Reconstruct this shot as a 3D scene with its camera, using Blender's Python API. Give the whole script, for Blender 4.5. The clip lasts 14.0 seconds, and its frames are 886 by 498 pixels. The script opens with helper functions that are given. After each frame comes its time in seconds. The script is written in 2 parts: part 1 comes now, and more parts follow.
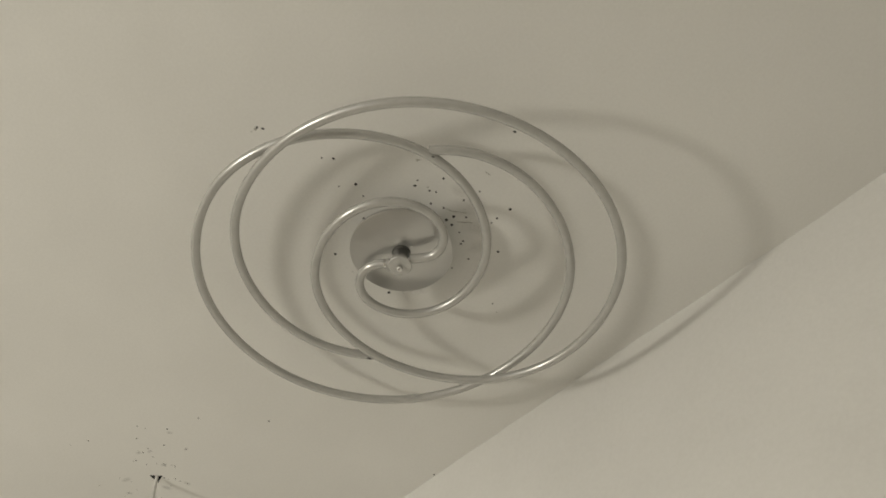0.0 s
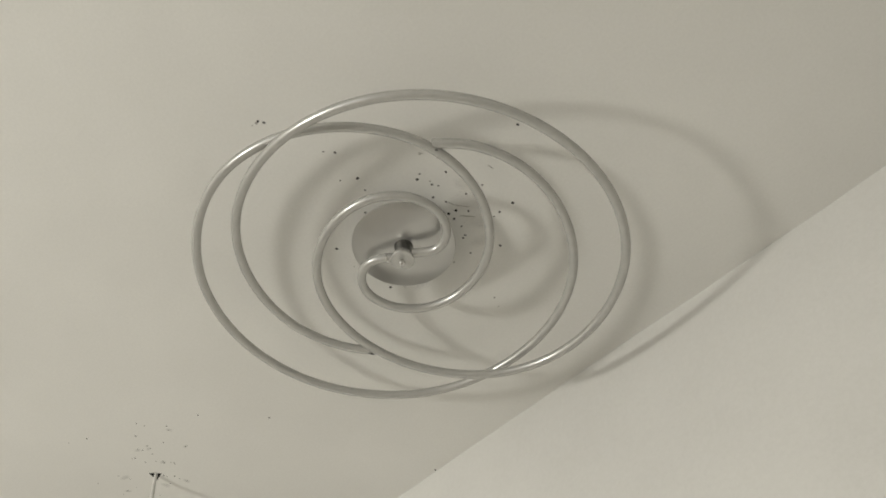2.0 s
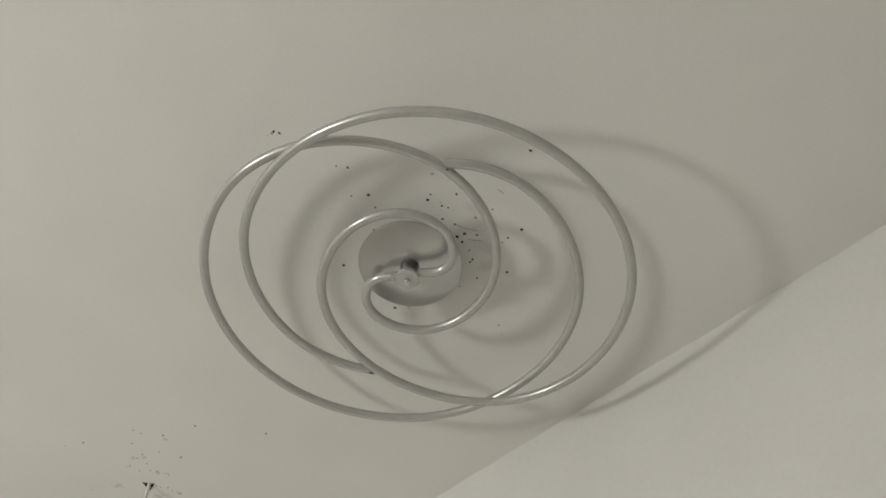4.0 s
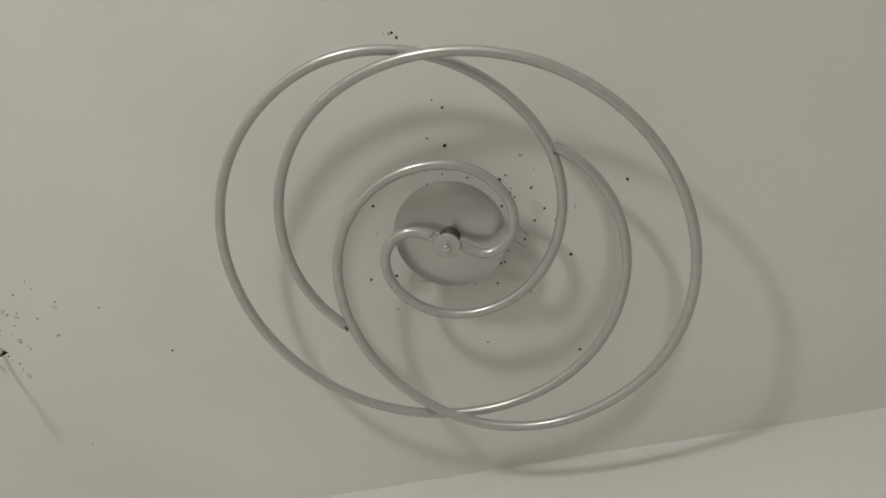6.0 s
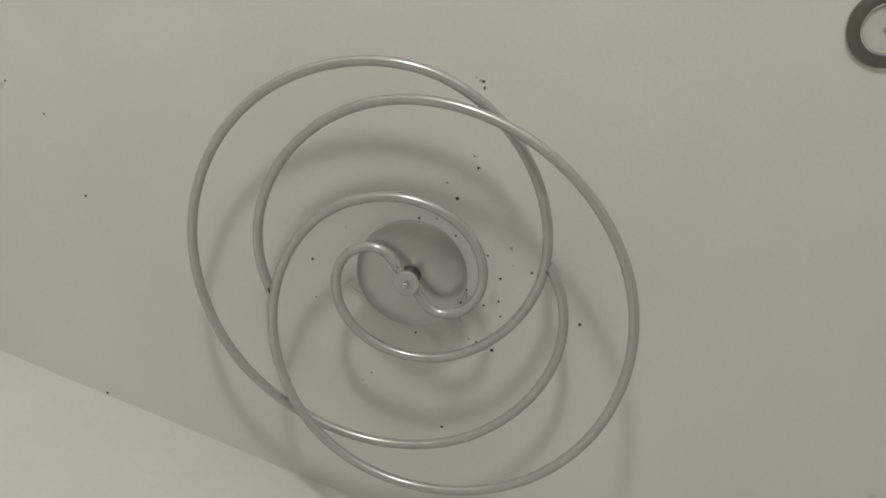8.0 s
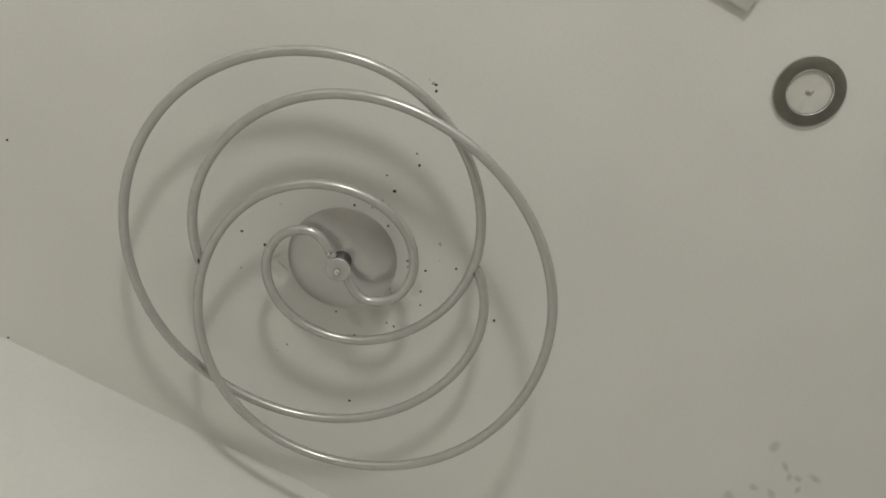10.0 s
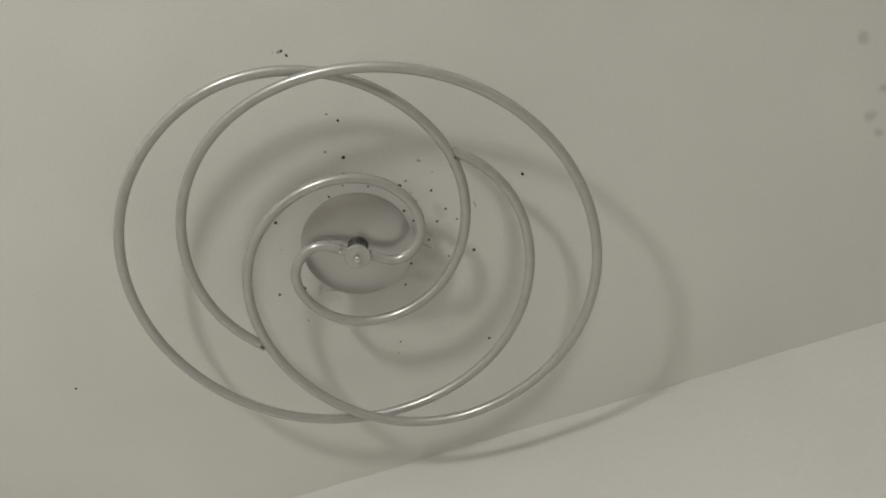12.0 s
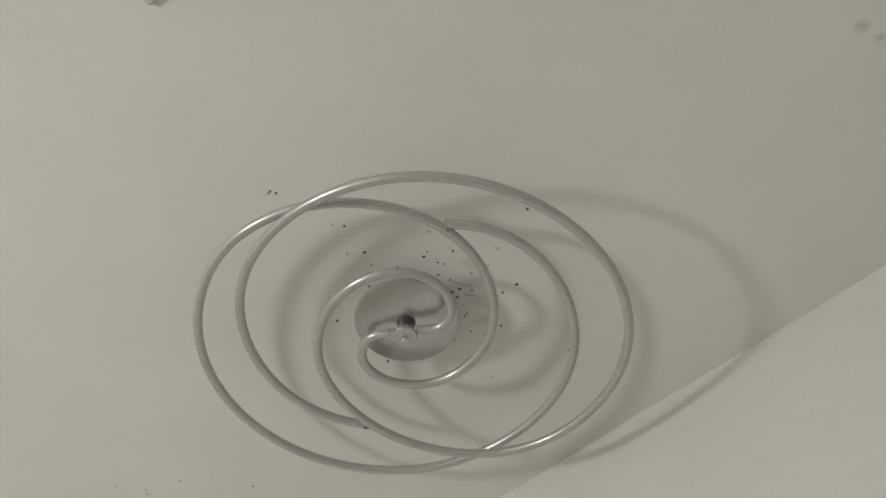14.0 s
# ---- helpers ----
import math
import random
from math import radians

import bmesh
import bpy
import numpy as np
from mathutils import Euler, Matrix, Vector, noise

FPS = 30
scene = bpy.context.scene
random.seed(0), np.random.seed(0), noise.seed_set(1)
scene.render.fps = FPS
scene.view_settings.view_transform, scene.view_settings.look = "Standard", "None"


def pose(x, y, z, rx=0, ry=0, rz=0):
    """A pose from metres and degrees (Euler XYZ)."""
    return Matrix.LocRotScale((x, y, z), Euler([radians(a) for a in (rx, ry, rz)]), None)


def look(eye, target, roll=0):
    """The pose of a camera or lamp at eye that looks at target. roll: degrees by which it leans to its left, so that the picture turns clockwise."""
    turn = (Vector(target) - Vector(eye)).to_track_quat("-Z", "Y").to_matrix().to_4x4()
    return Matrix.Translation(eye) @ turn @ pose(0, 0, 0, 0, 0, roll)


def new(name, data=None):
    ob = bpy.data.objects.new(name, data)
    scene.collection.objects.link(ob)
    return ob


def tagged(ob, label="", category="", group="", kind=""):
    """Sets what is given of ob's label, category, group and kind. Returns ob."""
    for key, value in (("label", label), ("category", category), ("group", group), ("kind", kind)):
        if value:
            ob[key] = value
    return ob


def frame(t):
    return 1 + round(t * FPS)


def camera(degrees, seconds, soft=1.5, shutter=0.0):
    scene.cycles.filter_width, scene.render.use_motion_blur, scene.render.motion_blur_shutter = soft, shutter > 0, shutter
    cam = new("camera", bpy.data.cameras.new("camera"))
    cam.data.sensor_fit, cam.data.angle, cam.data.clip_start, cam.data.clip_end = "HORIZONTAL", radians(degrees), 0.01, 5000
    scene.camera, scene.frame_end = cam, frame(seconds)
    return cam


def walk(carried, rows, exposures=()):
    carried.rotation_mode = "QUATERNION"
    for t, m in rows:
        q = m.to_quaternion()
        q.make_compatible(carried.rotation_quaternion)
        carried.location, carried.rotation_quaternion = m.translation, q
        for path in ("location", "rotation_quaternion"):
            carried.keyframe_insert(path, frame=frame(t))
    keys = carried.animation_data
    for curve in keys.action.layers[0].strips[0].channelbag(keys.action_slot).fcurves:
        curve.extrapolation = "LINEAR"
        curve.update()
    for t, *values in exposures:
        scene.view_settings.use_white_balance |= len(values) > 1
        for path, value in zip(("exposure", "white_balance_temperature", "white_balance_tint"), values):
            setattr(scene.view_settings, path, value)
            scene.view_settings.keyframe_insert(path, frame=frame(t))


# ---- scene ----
cam = camera(51.3, 14.0, soft=1.8)
walk(cam, [
    (0, look((-0.5721, 0.4162, 1.6570), (-0.1058, 0.0220, 2.4490), 3.10)),
    (0.5, look((-0.5625, 0.4246, 1.6590), (-0.1002, 0.0236, 2.4499), 2.30)),
    (1, look((-0.5636, 0.4237, 1.6610), (-0.0994, 0.0211, 2.4499), 2.40)),
    (1.5, look((-0.5658, 0.4208, 1.6580), (-0.1002, 0.0220, 2.4481), 2.60)),
    (2, look((-0.5576, 0.4233, 1.6600), (-0.0959, 0.0192, 2.4497), 2.00)),
    (2.5, look((-0.5708, 0.4201, 1.6770), (-0.1072, 0.0220, 2.4686), 2.50)),
    (2.7, look((-0.5666, 0.4238, 1.6870), (-0.1141, 0.0250, 2.4846), 1.70)),
    (4.8, look((-0.5306, 0.3754, 1.6110), (-0.0964, 0.0107, 2.4347), 13.60)),
    (5, look((-0.5003, 0.3794, 1.6080), (-0.0797, 0.0034, 2.4336), 14.50)),
    (5.5, look((-0.3580, 0.3792, 1.6160), (-0.0214, -0.0072, 2.4747), 15.20)),
    (6, look((-0.2310, 0.3749, 1.6220), (0.0022, 0.0029, 2.5205), 16.90)),
    (6.5, look((-0.2166, 0.3659, 1.6190), (-0.0314, 0.0111, 2.5354), 22.10)),
    (7, look((-0.1670, 0.3737, 1.6200), (-0.0492, 0.0293, 2.5514), 22.50)),
    (7.5, look((-0.0829, 0.4033, 1.6300), (-0.0156, 0.0456, 2.5614), 22.40)),
    (8, look((-0.0570, 0.4467, 1.6110), (-0.0243, 0.0566, 2.5312), 26.60)),
    (8.5, look((-0.0530, 0.4614, 1.5970), (-0.0535, 0.0632, 2.5143), 31.40)),
    (8.7, look((-0.0329, 0.4631, 1.5910), (-0.0698, 0.0672, 2.5085), 29.90)),
    (10.8, look((0.0642, 0.5069, 1.6060), (-0.0781, 0.0774, 2.4978), -4.40)),
    (11, look((0.0455, 0.4971, 1.6110), (-0.0826, 0.0555, 2.4990), -9.40)),
    (11.5, look((-0.0430, 0.4618, 1.6090), (-0.0810, 0.0107, 2.5007), -11.90)),
    (12, look((-0.1834, 0.4439, 1.6200), (-0.0954, -0.0097, 2.5068), -8.00)),
    (12.5, look((-0.3308, 0.4425, 1.6400), (-0.1102, 0.0099, 2.5141), -2.70)),
    (13, look((-0.4115, 0.4819, 1.6440), (-0.0964, 0.0649, 2.4966), -1.40)),
    (13.5, look((-0.4622, 0.5022, 1.6620), (-0.0979, 0.0971, 2.5005), -0.00)),
    (14, look((-0.5381, 0.4761, 1.6680), (-0.1404, 0.0802, 2.4957), 2.00)),
], exposures=[(0.0, 0.0, 6900, 10), (0.6, 0.0, 6860, 10), (1.0, 0.25, 6650, 10), (2.0, 0.25, 6530, 10), (2.5, 0.21, 6500, 10), (4.8, -0.03, 6380, 10), (8.6, -0.02, 6400, 10), (14.0, -0.02, 6380, 10)])

# ---- world and light ----
CEIL = 2.6          # underside of the ceiling
WALL_S = -0.353     # face of the wall beside the lamp
world = bpy.data.worlds.new("world")
scene.world = world
world.use_nodes = True
world.node_tree.nodes["Background"].inputs["Color"].default_value = (0.9, 0.95, 1.0, 1)
world.node_tree.nodes["Background"].inputs["Strength"].default_value = 0.05

# the lamp that lights the room stands at chest height across the room
bulb = bpy.data.lights.new("room_lamp_light", "POINT")
bulb.energy = 79.0
bulb.color = (1.0, 0.985, 0.91)
bulb.shadow_soft_size = 0.13
new("room_lamp_light", bulb).location = (0.735, 2.39, 1.37)

# added fill: an unseen area light that evens out the room's ambient light
fill = bpy.data.lights.new("ambient_fill", "AREA")
fill.shape, fill.size, fill.size_y, fill.energy, fill.color = "RECTANGLE", 1.3, 1.1, 6.0, (0.98, 0.99, 0.99)
new("ambient_fill", fill).matrix_world = look((0.0, 3.13, 1.5), (0.0, 0.0, 1.5))


# ---- materials ----
def shader(name, rough=0.6, metal=0.0):
    m = bpy.data.materials.new(name)
    m.use_nodes = True
    nt = m.node_tree
    b = nt.nodes["Principled BSDF"]
    b.inputs["Roughness"].default_value = rough
    b.inputs["Metallic"].default_value = metal
    return m, nt, b


def noise_node(nt, scale, detail=4.0, rough=0.55):
    tc = nt.nodes.new("ShaderNodeTexCoord")
    n = nt.nodes.new("ShaderNodeTexNoise")
    n.inputs["Scale"].default_value = scale
    n.inputs["Detail"].default_value = detail
    n.inputs["Roughness"].default_value = rough
    nt.links.new(tc.outputs["Object"], n.inputs["Vector"])
    return n


def two_tone(nt, fac, dark, light, lo=0.35, hi=0.65):
    r = nt.nodes.new("ShaderNodeValToRGB")
    r.color_ramp.elements[0].position, r.color_ramp.elements[1].position = lo, hi
    r.color_ramp.elements[0].color, r.color_ramp.elements[1].color = (*dark, 1), (*light, 1)
    nt.links.new(fac, r.inputs["Fac"])
    return r


def bumped(nt, b, height, strength, distance):
    k = nt.nodes.new("ShaderNodeBump")
    k.inputs["Strength"].default_value, k.inputs["Distance"].default_value = strength, distance
    nt.links.new(height, k.inputs["Height"])
    nt.links.new(k.outputs["Normal"], b.inputs["Normal"])


def plaster(name, dark, light, rough, grain, relief):
    m, nt, b = shader(name, rough)
    big, fine = noise_node(nt, 3.0, 5.0), noise_node(nt, grain, 6.0, 0.65)
    a = two_tone(nt, big.outputs["Fac"], dark, light)
    c = two_tone(nt, fine.outputs["Fac"], (0.95, 0.95, 0.945), (1, 1, 1), 0.3, 0.7)
    mix = nt.nodes.new("ShaderNodeMix")
    mix.data_type, mix.blend_type = "RGBA", "MULTIPLY"
    mix.inputs["Factor"].default_value = 1.0
    nt.links.new(a.outputs["Color"], mix.inputs["A"])
    nt.links.new(c.outputs["Color"], mix.inputs["B"])
    nt.links.new(mix.outputs["Result"], b.inputs["Base Color"])
    bumped(nt, b, fine.outputs["Fac"], relief, 0.002)
    return m


def plain(name, color, rough=0.5, metal=0.0, vary=0.06, scale=60.0):
    m, nt, b = shader(name, rough, metal)
    n = noise_node(nt, scale)
    dark = tuple(c * (1 - vary) for c in color)
    light = tuple(min(1, c * (1 + vary)) for c in color)
    nt.links.new(two_tone(nt, n.outputs["Fac"], dark, light).outputs["Color"], b.inputs["Base Color"])
    r = nt.nodes.new("ShaderNodeMapRange")
    r.inputs["To Min"].default_value, r.inputs["To Max"].default_value = rough * 0.9, min(1, rough * 1.1)
    nt.links.new(n.outputs["Fac"], r.inputs["Value"])
    nt.links.new(r.outputs["Result"], b.inputs["Roughness"])
    return m


CEILING = plaster("ceiling_paint", (0.70, 0.69, 0.66), (0.75, 0.74, 0.71), 0.75, 260.0, 0.12)
WALL = plaster("wall_paint", (0.64, 0.63, 0.605), (0.685, 0.675, 0.65), 0.8, 180.0, 0.15)
FLOOR = plaster("floor_boards", (0.33, 0.31, 0.28), (0.42, 0.395, 0.36), 0.5, 40.0, 0.2)
SATIN = plain("satin_nickel", (0.46, 0.455, 0.435), 0.25, 0.42, 0.03, 90.0)
SATIN.node_tree.nodes["Principled BSDF"].inputs["IOR"].default_value = 1.5
PLATE = plain("brushed_nickel_plate", (0.53, 0.525, 0.51), 0.29, 0.70, 0.015, 40.0)
STEEL = plain("dark_brushed_steel", (0.12, 0.118, 0.11), 0.35, 0.6, 0.06, 200.0)
CHROME = plain("polished_chrome", (0.62, 0.62, 0.61), 0.08, 1.0, 0.03)
DARK_METAL = plain("dark_bezel", (0.145, 0.138, 0.115), 0.3, 0.2, 0.1)
FROST = plain("frosted_glass", (0.62, 0.61, 0.57), 0.55, 0.0, 0.05)
BLACK = plain("black_speck_and_gap", (0.012, 0.011, 0.010), 0.8, 0.0, 0.3, 300.0)
GREY_SPECK = plain("grey_smudge", (0.38, 0.37, 0.34), 0.9, 0.0, 0.2, 300.0)
CRACK = plain("crack_brown", (0.36, 0.34, 0.305), 0.9, 0.0, 0.2, 300.0)


def stain(name, color, most):
    """A soft-edged stain: the mesh attribute "soft" fades it out towards its rim, broken up by noise."""
    m, nt, b = shader(name, 0.9)
    b.inputs["Base Color"].default_value = (*color, 1)
    at = nt.nodes.new("ShaderNodeAttribute")
    at.attribute_name = "soft"
    n = noise_node(nt, 220.0, 3.0)
    spread = nt.nodes.new("ShaderNodeMapRange")
    spread.inputs["From Min"].default_value, spread.inputs["From Max"].default_value = 0.25, 0.75
    spread.inputs["To Min"].default_value, spread.inputs["To Max"].default_value = most * 0.45, most
    nt.links.new(n.outputs["Fac"], spread.inputs["Value"])
    k = nt.nodes.new("ShaderNodeMath")
    k.operation = "MULTIPLY"
    nt.links.new(at.outputs["Fac"], k.inputs[0])
    nt.links.new(spread.outputs["Result"], k.inputs[1])
    nt.links.new(k.outputs["Value"], b.inputs["Alpha"])
    return m


GREY_STAIN = stain("grey_stain", (0.24, 0.23, 0.20), 0.27)
BROWN_PATCH = stain("brown_patch", (0.30, 0.26, 0.21), 0.15)
PALE_STAIN = stain("pale_plaster_dust", (0.80, 0.79, 0.76), 0.3)
LID = plain("off_white_plastic", (0.60, 0.59, 0.55), 0.5, 0.0, 0.03)
CABLE = plain("grey_cable", (0.58, 0.57, 0.54), 0.6, 0.0, 0.12)
CABLE_END = plain("dusty_grey_sleeve", (0.46, 0.455, 0.42), 0.7, 0.0, 0.2)
# near-black colour that paints the shade inside the ceiling holes
HOLE_SHADE = plain("hole_shade", (0.01, 0.01, 0.01), 0.9, 0.0, 0.2)


# ---- mesh helpers ----
def part(name, bm, material, parent=None, label="", smooth=True):
    me = bpy.data.meshes.new(name)
    bmesh.ops.recalc_face_normals(bm, faces=bm.faces)
    bm.to_mesh(me)
    bm.free()
    me.materials.append(material)
    if smooth:
        for p in me.polygons:
            p.use_smooth = True
        me.set_sharp_from_angle(angle=radians(40))
    ob = new(name, me)
    if parent is not None:
        ob.parent = parent
    if label:
        ob["label"] = label
    return ob


def box(bm, lo, hi, bevel=0.0):
    geo = bmesh.ops.create_cube(bm, size=1.0)
    c = [(a + b) / 2 for a, b in zip(lo, hi)]
    d = [b - a for a, b in zip(lo, hi)]
    for v in geo["verts"]:
        v.co = Vector([c[i] + v.co[i] * d[i] for i in range(3)])
    if bevel:
        es = {e for v in geo["verts"] for e in v.link_edges}
        bmesh.ops.bevel(bm, geom=list(es), offset=bevel, segments=3, profile=0.5, affect="EDGES")
    return bm


def lathe(profile, sides=48, centre=(0, 0, 0)):
    """Turn (radius, z) pairs round a vertical axis."""
    bm = bmesh.new()
    rings = []
    for r, z in profile:
        if r < 1e-6:
            rings.append([bm.verts.new((centre[0], centre[1], centre[2] + z))])
        else:
            rings.append([bm.verts.new((centre[0] + r * math.cos(2 * math.pi * i / sides), centre[1] + r * math.sin(2 * math.pi * i / sides), centre[2] + z)) for i in range(sides)])
    for a, b in zip(rings, rings[1:]):
        for i in range(sides):
            j = (i + 1) % sides
            f = [a[i % len(a)], a[j % len(a)], b[j % len(b)], b[i % len(b)]]
            f = list(dict.fromkeys(f))
            if len(f) > 2:
                bm.faces.new(f)
    return bm


def spline(knots, count):
    """A smooth cubic curve through the knots, by chord length."""
    k = np.array(knots, float)
    x = np.r_[0, np.cumsum(np.linalg.norm(np.diff(k, axis=0), axis=1))]
    n, h = len(x), np.diff(x)
    m, b = np.zeros((n, n)), np.zeros((n, 3))
    m[0, 0] = m[-1, -1] = 1
    for i in range(1, n - 1):
        m[i, i - 1:i + 2] = h[i - 1], 2 * (h[i - 1] + h[i]), h[i]
        b[i] = 6 * ((k[i + 1] - k[i]) / h[i] - (k[i] - k[i - 1]) / h[i - 1])
    c = np.linalg.solve(m, b)
    q = np.linspace(0, x[-1], count)
    i = np.clip(np.searchsorted(x, q) - 1, 0, n - 2)
    u, w, g = (x[i + 1] - q)[:, None], (q - x[i])[:, None], h[i][:, None]
    return (c[i] * u ** 3 + c[i + 1] * w ** 3) / (6 * g) + (k[i] / g - c[i] * g / 6) * u + (k[i + 1] / g - c[i + 1] * g / 6) * w


def tube(points, radius, sides=14, caps=True):
    bm = bmesh.new()
    pts = [Vector(p) for p in points]
    side, rings = None, []
    for i, p in enumerate(pts):
        d = (pts[min(i + 1, len(pts) - 1)] - pts[max(i - 1, 0)]).normalized()
        if side is None:
            side = d.orthogonal().normalized()
        side = (side - d * side.dot(d)).normalized()
        up = d.cross(side)
        rings.append([bm.verts.new(p + radius * (side * math.cos(2 * math.pi * k / sides) + up * math.sin(2 * math.pi * k / sides))) for k in range(sides)])
    for a, b in zip(rings, rings[1:]):
        for k in range(sides):
            bm.faces.new((a[k], a[(k + 1) % sides], b[(k + 1) % sides], b[k]))
    if caps:
        bm.faces.new(rings[0][::-1])
        bm.faces.new(rings[-1])
    return bm


# ---- setting ----
X0, X1, Y1, T = -2.1, 2.3, 3.1, 0.12
bm = bmesh.new()
HOLE_A, HOLE_B = (0.651, -0.037), (-0.698, -0.022)
box(bm, (X0 - T, WALL_S - T, CEIL), (X1 + T, Y1 + T, CEIL + 0.16))
ceiling = part("ceiling", bm, CEILING, smooth=False)
tagged(ceiling, "off-white painted plaster ceiling with dark specks", "ceiling", kind="structure")
# the wall beside the lamp, its plaster slightly uneven along the corner
bm = box(bmesh.new(), (X0 - T, WALL_S - T, 0), (X1 + T, WALL_S - 0.008, CEIL))
columns = []
for i in range(301):
    x = X0 - T + (X1 - X0 + 2 * T) * i / 300
    columns.append([])
    for z in (0.0, 1.2, 1.9, 2.2, 2.36, 2.46, 2.53, 2.57, 2.59, CEIL):
        dent = noise.noise(Vector((x * 5.0, z * 4.0, 0.3))) * 0.0026 + noise.noise(Vector((x * 22.0, z * 14.0, 4.0))) * 0.0011
        columns[-1].append(bm.verts.new((x, WALL_S + dent, z)))
for a, b in zip(columns, columns[1:]):
    for k in range(len(a) - 1):
        bm.faces.new((a[k], a[k + 1], b[k + 1], b[k]))
tagged(part("wall_south", bm, WALL), "off-white painted plaster wall meeting the ceiling", "wall", kind="structure")
for nm, lo, hi in (("wall_east", (X1, WALL_S, 0), (X1 + T, Y1 + T, CEIL)), ("wall_west", (X0 - T, WALL_S, 0), (X0, Y1 + T, CEIL))):
    tagged(part(nm, box(bmesh.new(), lo, hi), WALL, smooth=False), "off-white painted plaster wall meeting the ceiling", "wall", kind="structure")
# unseen wall; its opening is made up to hold the fill light
bm = bmesh.new()
for lo, hi in (((X0, Y1, 0), (-0.7, Y1 + T, CEIL)), ((0.7, Y1, 0), (X1, Y1 + T, CEIL)), ((-0.7, Y1, 0), (0.7, Y1 + T, 0.9)), ((-0.7, Y1, 2.1), (0.7, Y1 + T, CEIL))):
    box(bm, lo, hi)
tagged(part("wall_north", bm, WALL, smooth=False), "unseen off-white plaster wall with an opening added for the fill light", "wall", kind="structure")
tagged(part("floor", box(bmesh.new(), (X0 - T, WALL_S - T, -0.1), (X1 + T, Y1 + T, 0)), FLOOR, smooth=False), "plain brown floor of the room", "floor", kind="structure")

# ---- spiral ceiling lamp ----
TUBE_R = 0.0057
# bends of each arm from the hub outwards: bearing in degrees, radius, drop below the ceiling
ARM_A = [(26.7, 0.0134, 0.055), (26.7, 0.0467, 0.0531), (3.9, 0.0719, 0.0532), (-22.1, 0.0847, 0.0531), (-59.6, 0.0915, 0.0526), (-118.6, 0.0992, 0.0518), (-167.5, 0.1194, 0.0507),
         (154.6, 0.1502, 0.0505), (123.8, 0.1805, 0.0519), (98.4, 0.2105, 0.0533), (75.5, 0.2357, 0.0544), (53.8, 0.2502, 0.0547), (32.8, 0.2594, 0.0548), (12.2, 0.2612, 0.0565),
         (-8.5, 0.2558, 0.0594), (-29.6, 0.2471, 0.06), (-51.1, 0.2383, 0.0585), (-73.7, 0.2275, 0.0565), (-98.7, 0.2194, 0.0542), (-124.1, 0.2118, 0.0524), (-149.9, 0.2005, 0.0512),
         (-177.3, 0.1865, 0.0503), (166.5, 0.1741, 0.0492), (156.5, 0.164, 0.0485), (150.8, 0.1575, 0.0476)]
ARM_B = [(-152.8, 0.0134, 0.0575), (-151.5, 0.0468, 0.0590), (-173.3, 0.0695, 0.0595), (160.9, 0.0834, 0.0585), (124.4, 0.09, 0.0575), (66.3, 0.097, 0.0574), (17.1, 0.1205, 0.0587),
         (-21.9, 0.1505, 0.0636), (-51.9, 0.1842, 0.0696), (-76.6, 0.2185, 0.075), (-98.8, 0.243, 0.08), (-119.8, 0.2574, 0.0845), (-140.2, 0.265, 0.0896), (-160.6, 0.2645, 0.0929),
         (178.8, 0.2575, 0.0936), (157.7, 0.2468, 0.091), (135.5, 0.2325, 0.0837), (112.1, 0.2185, 0.0746), (87.1, 0.209, 0.0655), (61.0, 0.2037, 0.0583), (34.2, 0.1965, 0.0554),
         (6.4, 0.1852, 0.0574), (-20.0, 0.1690, 0.0594), (-28.5, 0.1625, 0.0612)]


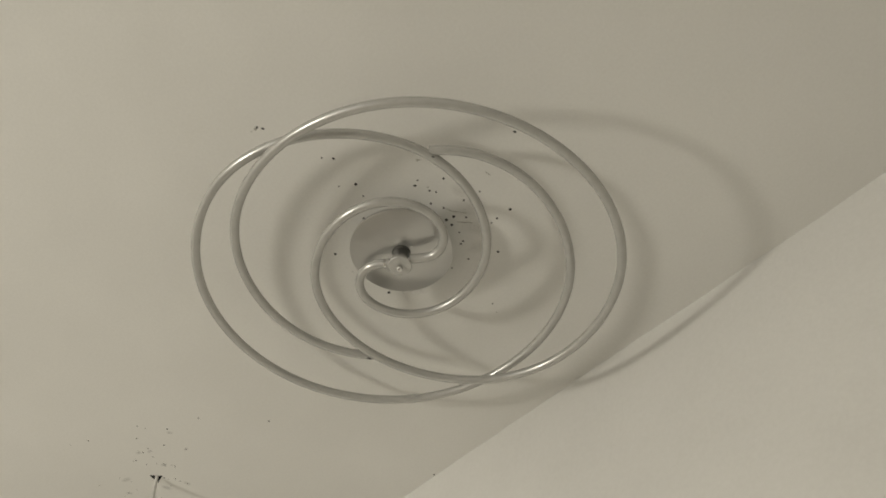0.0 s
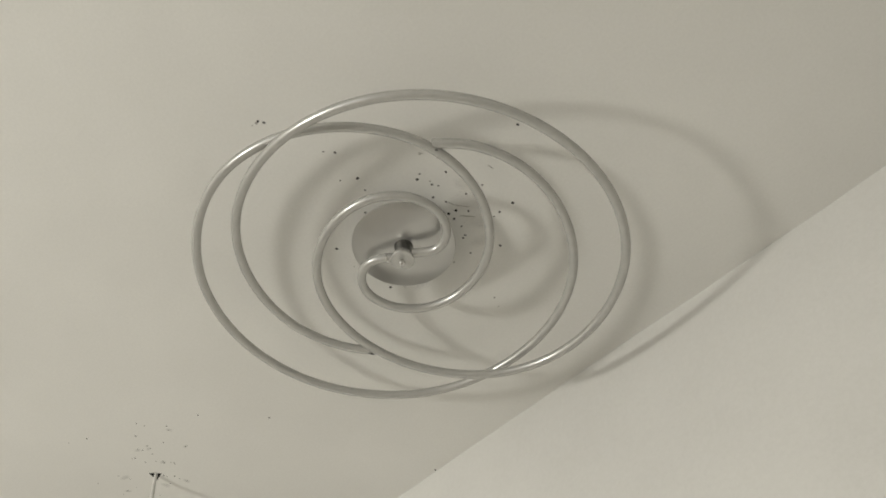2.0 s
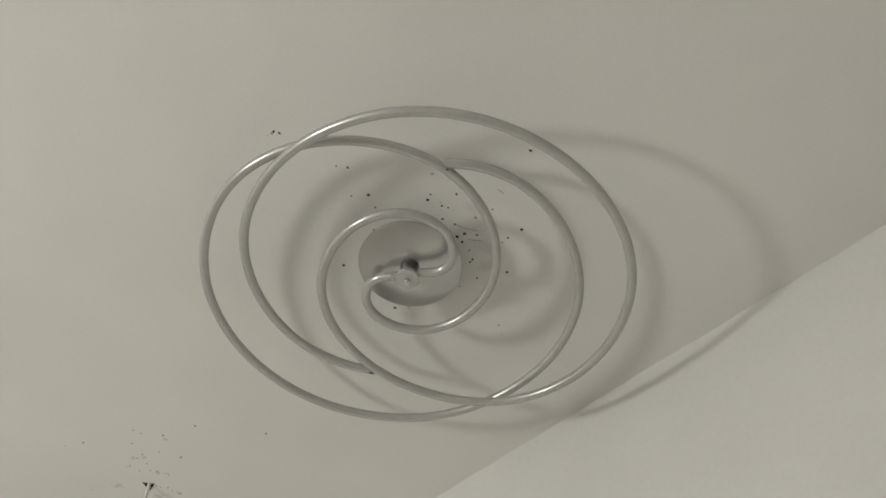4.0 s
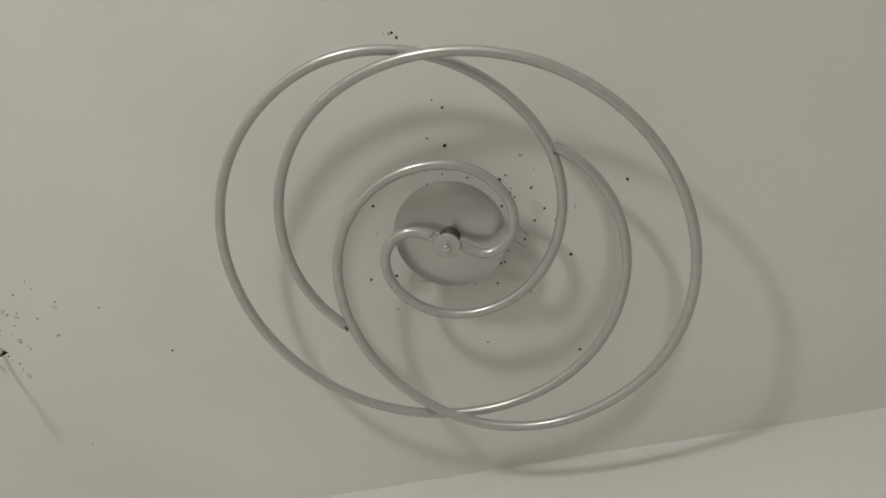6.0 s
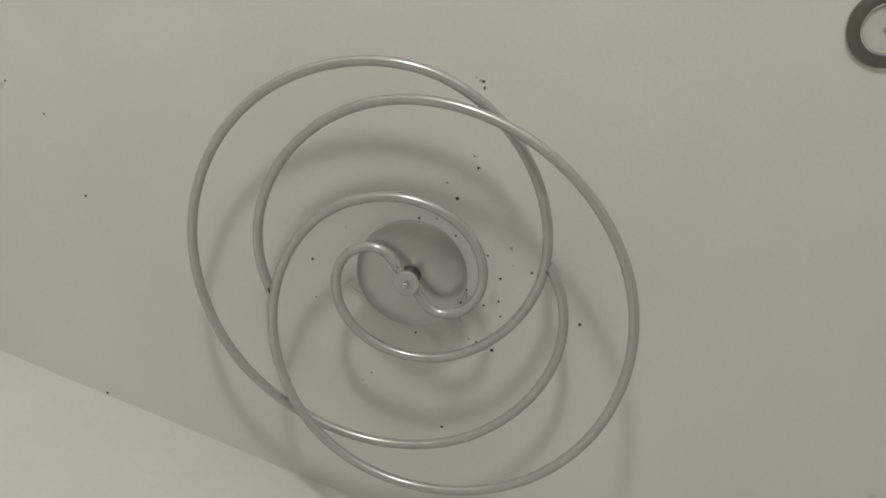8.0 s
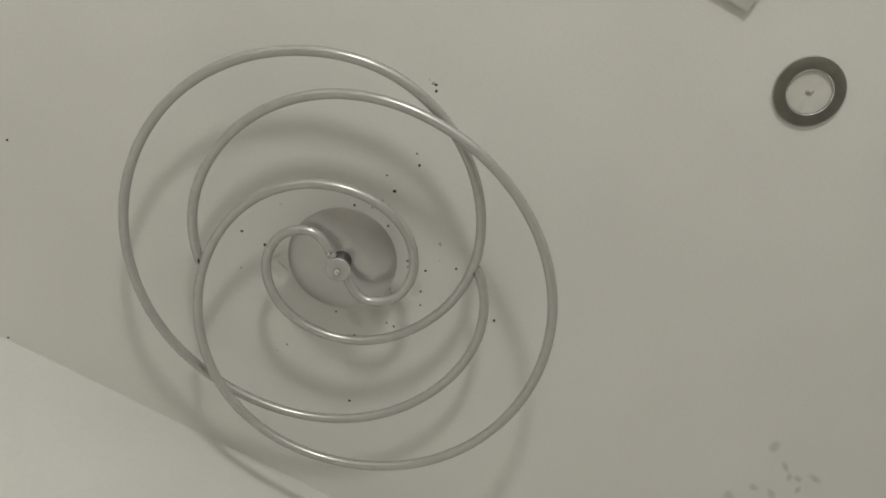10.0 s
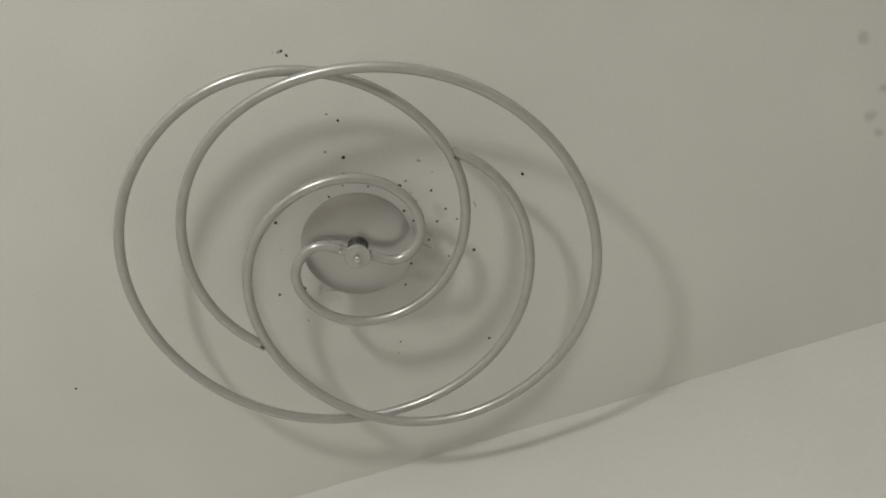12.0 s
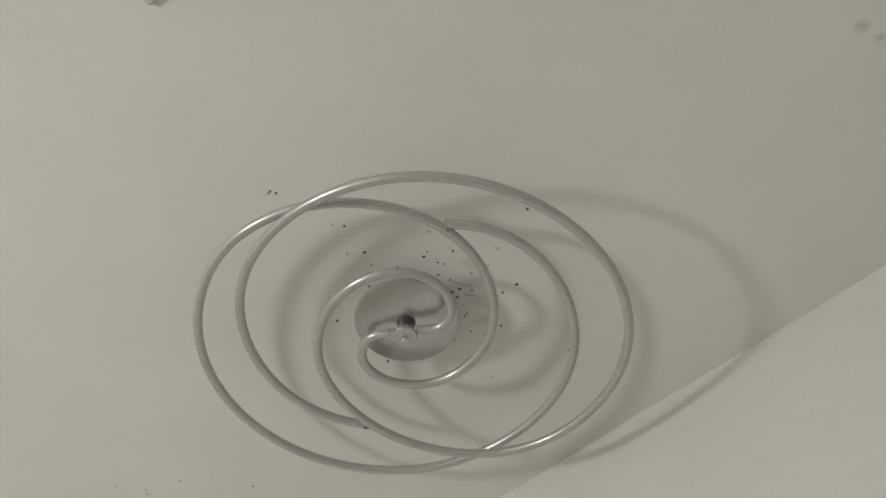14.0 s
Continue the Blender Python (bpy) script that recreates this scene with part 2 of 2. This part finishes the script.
def spiral_lamp():
    lamp = new("ceiling_lamp")
    lamp.location = (0, 0, CEIL)
    tagged(lamp, "silver ceiling lamp of two bent spiral tubes on a round plate", "ceiling lamp")
    part("mounting_bracket", lathe([(0, 0.0005), (0.030, 0.0005), (0.030, -0.035), (0, -0.035)], 40), PLATE, lamp)
    part("ceiling_plate", lathe([(0, -0.0335), (0.0622, -0.0335), (0.0640, -0.0345), (0.0645, -0.0362), (0.0642, -0.0380), (0.0630, -0.0390), (0, -0.0392)], 96), PLATE, lamp, "round grey metal ceiling plate")
    part("stem", lathe([(0, -0.0385), (0.0118, -0.0385), (0.0116, -0.0402), (0.0100, -0.0410), (0.0100, -0.062), (0, -0.062)], 40), STEEL, lamp, "dark brushed steel stem")
    part("hub", lathe([(0.0100, -0.054), (0.0120, -0.058), (0.0143, -0.064), (0.0147, -0.0665), (0.0140, -0.0675), (0.0, -0.0678)], 48), SATIN, lamp, "round painted hub with a flared rim")
    part("finial", lathe([(0, -0.067), (0.0034, -0.067), (0.0030, -0.069), (0.0042, -0.0712), (0.0040, -0.0735), (0.0024, -0.0753), (0, -0.0758)], 24), CHROME, lamp, "small polished cap nut")
    for bends, weld in ((ARM_A, (-0.1372, 0.0721, -0.0545)), (ARM_B, (0.1440, -0.0720, -0.0700))):
        k = [(r * math.cos(radians(a)), r * math.sin(radians(a)), -d) for a, r, d in bends]
        line = spline(k, 280)
        arm = part("spiral_arm", tube(line, TUBE_R, 18), SATIN, lamp)
        if bends is ARM_A:
            k0, k1 = Vector(line[0]), Vector(line[2])
            out = (k1 - k0).normalized()
            part("collar", tube([k0 + out * 0.0046, k0 + out * 0.0050, k0 + out * 0.0068, k0 + out * 0.0072], TUBE_R * 1.07, 18), CHROME, arm, "thin bright collar at the hub")
        run = (Vector(line[-6]) - Vector(line[-10])).normalized()
        # no gap is cut: a solid black blob paints its dark inside
        gap = bmesh.new()
        bmesh.ops.create_icosphere(gap, subdivisions=2, radius=0.0013)
        for v in gap.verts:
            v.co = v.co + run * (v.co.dot(run) * 1.6) + Vector(weld)
        part("weld_gap_shade", gap, BLACK, arm, "black blob for the shade in the gap at the welded tube end")
    return lamp


spiral_lamp()

# ---- recessed spotlight and square panel ----
spot = new("downlight")
spot.location = (-0.35, 0.425, CEIL)
tagged(spot, "small round recessed downlight with dark glossy ring, off", "downlight")
part("bezel", lathe([(0.0240, 0.001), (0.0240, -0.0035), (0.0250, -0.0048), (0.0268, -0.0050), (0.0360, -0.0040), (0.0380, -0.0028), (0.0388, 0.0)], 64), DARK_METAL, spot, "dark glossy metal ring")
part("inner_lip", lathe([(0.0236, -0.0030), (0.0240, -0.0046), (0.0247, -0.0053), (0.0255, -0.0050)], 64), CHROME, spot, "thin polished inner lip")
part("outer_lip", lathe([(0.0378, -0.0030), (0.0386, -0.0031), (0.0391, -0.0018), (0.0392, 0.0)], 64), CHROME, spot, "thin polished outer lip")
glass = part("diffuser", lathe([(0, -0.002), (0.0245, -0.002), (0.0245, 0.0)], 48), FROST, spot, "pale frosted glass disc")
for lo, hi in (((-0.0012, -0.0030, -0.0034), (0.0034, 0.0012, -0.0018)), ((-0.0036, -0.0022, -0.0034), (-0.0022, 0.0032, -0.0018))):
    part("bulb_pin", box(bmesh.new(), lo, hi, 0.0004), GREY_SPECK, glass, "dull grey lamp contact")

panel = new("junction_box_cover")
panel.location = (-0.160, 0.542, CEIL)
tagged(panel, "square off-white junction box cover screwed to the ceiling", "cover plate")
bm = box(bmesh.new(), (-0.082, -0.082, -0.0070), (0.082, 0.082, 0.0), 0.0028)
part("lid", bm, LID, panel)
for sx, sy in ((-1, -1), (1, -1), (-1, 1), (1, 1)):
    part("screw", lathe([(0, -0.0087), (0.0020, -0.0085), (0.0027, -0.0069)], 16, (sx * 0.063, sy * 0.066, 0)), BLACK, panel, "small dark screw head")


# ---- loose cables at the holes ----
def cable_at_hole(hole, sheath, bare, block, label):
    cable = new("loose_cable")
    cable.location = (hole[0], hole[1], CEIL)
    tagged(cable, label, "cable")
    part("sheath", tube(spline(sheath, 40), 0.0030, 10), CABLE, cable, "pale grey cable sheath")
    for off in (-0.0016, 0.0016):
        k = [(x, y + off, z + off * 0.8) for x, y, z in bare]
        part("wire", tube(spline(k, 24), 0.0007, 8), BLACK, cable, "thin dark bare wire")
    part("connector", tube(spline(block, 10), 0.0042, 10), CABLE_END, cable, "pale insulated wire end")
    part("sleeve", tube([sheath[-2], sheath[-1]], 0.0040, 10), CABLE_END, cable, "pale plastic sleeve")
    return cable


cable_at_hole(HOLE_A, [(0.0, 0.0, 0.03), (-0.002, 0.0, -0.01), (-0.0024, -0.0019, -0.0258), (-0.0087, -0.0017, -0.043), (-0.0092, -0.0026, -0.0533), (-0.014, 0.0191, -0.0731)],
              [(-0.015, 0.0173, -0.0718), (-0.0114, 0.031, -0.0791), (-0.0045, 0.0404, -0.0886)], [(-0.0055, 0.0387, -0.0873), (-0.0013, 0.0474, -0.0946)],
              "loose pale cable with bare wire ends hanging from a ceiling hole")
cable_at_hole(HOLE_B, [(0.001, -0.006, 0.03), (0.001, -0.006, -0.004), (-0.006, -0.016, -0.020), (-0.018, -0.020, -0.032), (-0.030, -0.020, -0.042), (-0.042, -0.014, -0.050)],
              [(-0.040, -0.015, -0.049), (-0.050, -0.008, -0.054), (-0.060, -0.004, -0.060)], [(-0.058, -0.005, -0.059), (-0.066, -0.002, -0.064)],
              "short loose cable curling out of a round ceiling hole")


# ---- specks of dirt ----
def specks(name, spots, material, size, label, flat=0.45):
    bm = bmesh.new()
    rng = random.Random(len(spots) * 7 + int(size * 1e5))
    for x, y in spots:
        r = size * rng.uniform(0.75, 1.25)
        a, e = rng.uniform(0, math.pi), rng.uniform(0.65, 1.0)
        top = bm.verts.new((x, y, CEIL - r * flat))
        ring = []
        for k in range(9):
            t = 2 * math.pi * k / 9
            u, w = r * math.cos(t) * rng.uniform(0.85, 1.1), r * e * math.sin(t) * rng.uniform(0.85, 1.1)
            ring.append(bm.verts.new((x + u * math.cos(a) - w * math.sin(a), y + u * math.sin(a) + w * math.cos(a), CEIL + 0.0002)))
        for k in range(9):
            bm.faces.new((top, ring[k], ring[(k + 1) % 9]))
    return tagged(part(name, bm, material), label, "dirt", kind="stuff")


NEAR_LAMP = [(-0.017, 0.146), (-0.026, 0.135), (0.001, 0.105), (-0.016, 0.092), (-0.009, 0.074), (-0.030, 0.049), (-0.073, 0.041), (-0.065, 0.038), (-0.097, 0.020), (-0.072, 0.020),
             (-0.076, 0.013), (-0.059, 0.006), (-0.065, -0.010), (-0.114, -0.025), (-0.091, -0.020), (-0.074, -0.040), (-0.064, -0.028), (-0.051, -0.050), (-0.044, -0.063), (-0.039, -0.064),
             (-0.028, -0.088), (-0.063, -0.107), (-0.100, -0.069), (-0.090, -0.069), (-0.121, -0.071), (0.005, -0.164), (0.087, 0.042), (0.088, -0.051), (-0.053, -0.035), (-0.054, -0.025),
             (-0.203, 0.004), (0.120, -0.049), (0.101, -0.095), (-0.102, -0.198), (0.017, 0.052), (0.411, -0.087), (0.482, -0.006), (0.326, -0.350), (0.003, 0.2275), (-0.0005, 0.2215), (-0.003, 0.060), (-0.1277, 0.0414), (-0.1055, -0.0081)]
specks("dirt_specks", NEAR_LAMP, BLACK, 0.0021, "small black specks of dirt scattered round the lamp")
NEAR_HOLE = [(0.564, 0.052), (0.590, 0.037), (0.537, 0.015), (0.614, 0.019), (0.612, 0.012), (0.600, 0.005), (0.637, 0.010), (0.610, -0.005), (0.634, -0.007), (0.573, -0.002),
             (0.556, -0.032), (0.614, -0.030), (0.605, -0.043), (0.694, 0.006), (0.688, -0.012), (0.631, -0.060), (0.631, -0.069), (0.627, -0.081), (0.652, -0.065), (0.588, -0.202),
             (0.678, 0.104), (0.649, 0.089), (0.849, -0.047), (0.781, -0.089), (0.718, -0.025), (0.642, -0.046), (0.640, -0.052)]
specks("dirt_specks", NEAR_HOLE, BLACK, 0.0016, "fine dark specks scattered round the cable hole")
FAINT = [(0.543, 0.008), (0.612, -0.026), (0.603, -0.041), (0.679, -0.050), (0.724, -0.080), (0.642, 0.012), (0.731, -0.025),
         (0.012, -0.179), (-0.074, 0.025), (-0.002, -0.083), (0.094, 0.007), (-0.105, 0.041), (-0.094, 0.060), (0.0065, 0.2275), (0.012, 0.2290), (0.598, 0.012),
         (0.620, -0.018), (0.606, -0.037), (0.560, 0.040), (0.700, -0.030), (0.735, 0.020), (0.690, -0.070)]
specks("ceiling_smudges", FAINT, GREY_SPECK, 0.0024, "faint grey smudges on the ceiling paint", 0.12)


def stains(name, spots, material, label):
    """Flat soft marks just under the ceiling paint: x, y, length, width, turn in degrees."""
    bm = bmesh.new()
    soft = bm.verts.layers.float.new("soft")
    rng = random.Random(len(spots) * 3 + 1)
    n = 20
    for x, y, rx, ry, turn in spots:
        mid = bm.verts.new((x, y, CEIL - 0.0004))
        mid[soft] = 1.0
        wave = [rng.uniform(0.8, 1.15) for _ in range(n)]
        prev = None
        for size, fade in ((0.35, 0.9), (0.65, 0.5), (0.85, 0.16), (1.0, 0.0)):
            ring = []
            for k in range(n):
                t, q = 2 * math.pi * k / n, size * (wave[k] + wave[k - 1]) / 2
                u, w = rx * q * math.cos(t), ry * q * math.sin(t)
                c, d = math.cos(radians(turn)), math.sin(radians(turn))
                ring.append(bm.verts.new((x + u * c - w * d, y + u * d + w * c, CEIL - 0.0004)))
                ring[-1][soft] = fade
            for k in range(n):
                j = (k + 1) % n
                bm.faces.new((mid, ring[k], ring[j]) if prev is None else (prev[k], ring[k], ring[j], prev[j]))
            prev = ring
    ob = tagged(part(name, bm, material), label, "stain", kind="stuff")
    ob.visible_shadow = False
    return ob


stains("ceiling_smudges", [(0.614, -0.027, 0.007, 0.005, 20), (0.541, 0.008, 0.007, 0.004, 60), (0.719, -0.073, 0.009, 0.006, 0), (0.627, -0.080, 0.008, 0.005, 80), (0.617, 0.017, 0.007, 0.004, 30),
                        (0.602, 0.007, 0.006, 0.004, 0), (0.556, -0.032, 0.006, 0.004, 0), (0.717, -0.026, 0.008, 0.004, 45), (0.690, -0.004, 0.012, 0.006, 20), (0.660, -0.062, 0.011, 0.006, 70)],
       GREY_STAIN, "small soft grey smudges near the hanging cable")
stains("ceiling_smudges", [(-0.6045, 0.0330, 0.013, 0.009, 70), (-0.6030, -0.0620, 0.011, 0.010, 10), (-0.6100, -0.0860, 0.009, 0.007, 40), (-0.6500, 0.0045, 0.010, 0.005, 60), (-0.6610, 0.0085, 0.009, 0.006, 20),
                        (-0.6720, -0.0060, 0.008, 0.005, 80), (-0.6480, -0.0300, 0.012, 0.006, 30), (-0.6215, -0.0335, 0.009, 0.007, 0), (-0.6360, 0.0150, 0.012, 0.005, 30), (-0.6790, 0.0200, 0.014, 0.006, 10),
                        (-0.6880, -0.0430, 0.014, 0.008, 60)],
       GREY_STAIN, "soft grey smudges round the cable hole")
# faint brown patches on the -x, -y side of the plate
stains("ceiling_smudges", [(-0.086, -0.030, 0.030, 0.022, 30), (-0.072, -0.062, 0.024, 0.014, 60), (-0.052, -0.084, 0.020, 0.012, 20), (-0.098, -0.008, 0.016, 0.010, 80)],
       BROWN_PATCH, "faint brown soft-edged patches beside the lamp plate")
stains("plaster_dust", [(0.056, -0.077, 0.016, 0.009, 28), (0.070, -0.058, 0.012, 0.004, 120)],
       PALE_STAIN, "small pale patch of bare plaster beside the plate")


def strokes(name, lines, material, width, label):
    bm = bmesh.new()
    rng = random.Random(5)
    for (x0, y0), (x1, y1) in lines:
        p = [Vector((x0 + (x1 - x0) * k / 6 + rng.uniform(-1, 1) * 0.0003, y0 + (y1 - y0) * k / 6 + rng.uniform(-1, 1) * 0.0003, CEIL)) for k in range(7)]
        n = Vector((-(y1 - y0), x1 - x0, 0)).normalized()
        rows_ = []
        for k, q in enumerate(p):
            w = width * (0.35 + 0.65 * math.sin(math.pi * (k + 0.6) / 7.2)) * rng.uniform(0.6, 1.2)
            rows_.append([bm.verts.new(q + n * w + Vector((0, 0, 0.0002))), bm.verts.new(q - Vector((0, 0, 0.0006))), bm.verts.new(q - n * w + Vector((0, 0, 0.0002)))])
        for a, b in zip(rows_, rows_[1:]):
            bm.faces.new((a[0], a[1], b[1], b[0]))
            bm.faces.new((a[1], a[2], b[2], b[1]))
    return tagged(part(name, bm, material), label, "crack", kind="stuff")


strokes("paint_cracks", [((-0.069, -0.021), (-0.079, -0.036)), ((-0.061, -0.037), (-0.074, -0.052)), ((-0.139, -0.009), (-0.140, -0.018)), ((0.066, -0.062), (0.046, -0.069)),
                         ((-0.094, 0.063), (-0.098, 0.057)), ((-0.069, -0.021), (-0.066, -0.012))],
        CRACK, 0.0008, "short brown cracks and scratches in the ceiling paint")


# ---- the ceiling's holes ----
# the broken-out hole is three-cornered, the drilled one round
for (x, y), r, sides, turn in ((HOLE_A, 0.0125, 3, -42.0), (HOLE_B, 0.0118, 20, 0.0)):
    # the cutter hands its painted shade to the hole's inner faces
    cutter = part("cutter", lathe([(0, -0.02), (r, -0.02), (r * 0.96, 0.01), (r * 0.9, 0.09), (0, 0.09)], sides), HOLE_SHADE)
    cutter.matrix_world = pose(x, y, CEIL, 0, 0, turn)
    mod = ceiling.modifiers.new("hole", "BOOLEAN")
    mod.operation, mod.object, mod.solver = "DIFFERENCE", cutter, "EXACT"
    mod.material_mode = "TRANSFER"
    bpy.context.view_layer.update()
    cut = bpy.data.meshes.new_from_object(ceiling.evaluated_get(bpy.context.evaluated_depsgraph_get()))
    ceiling.modifiers.remove(mod)
    ceiling.data = cut
    bpy.data.objects.remove(cutter)
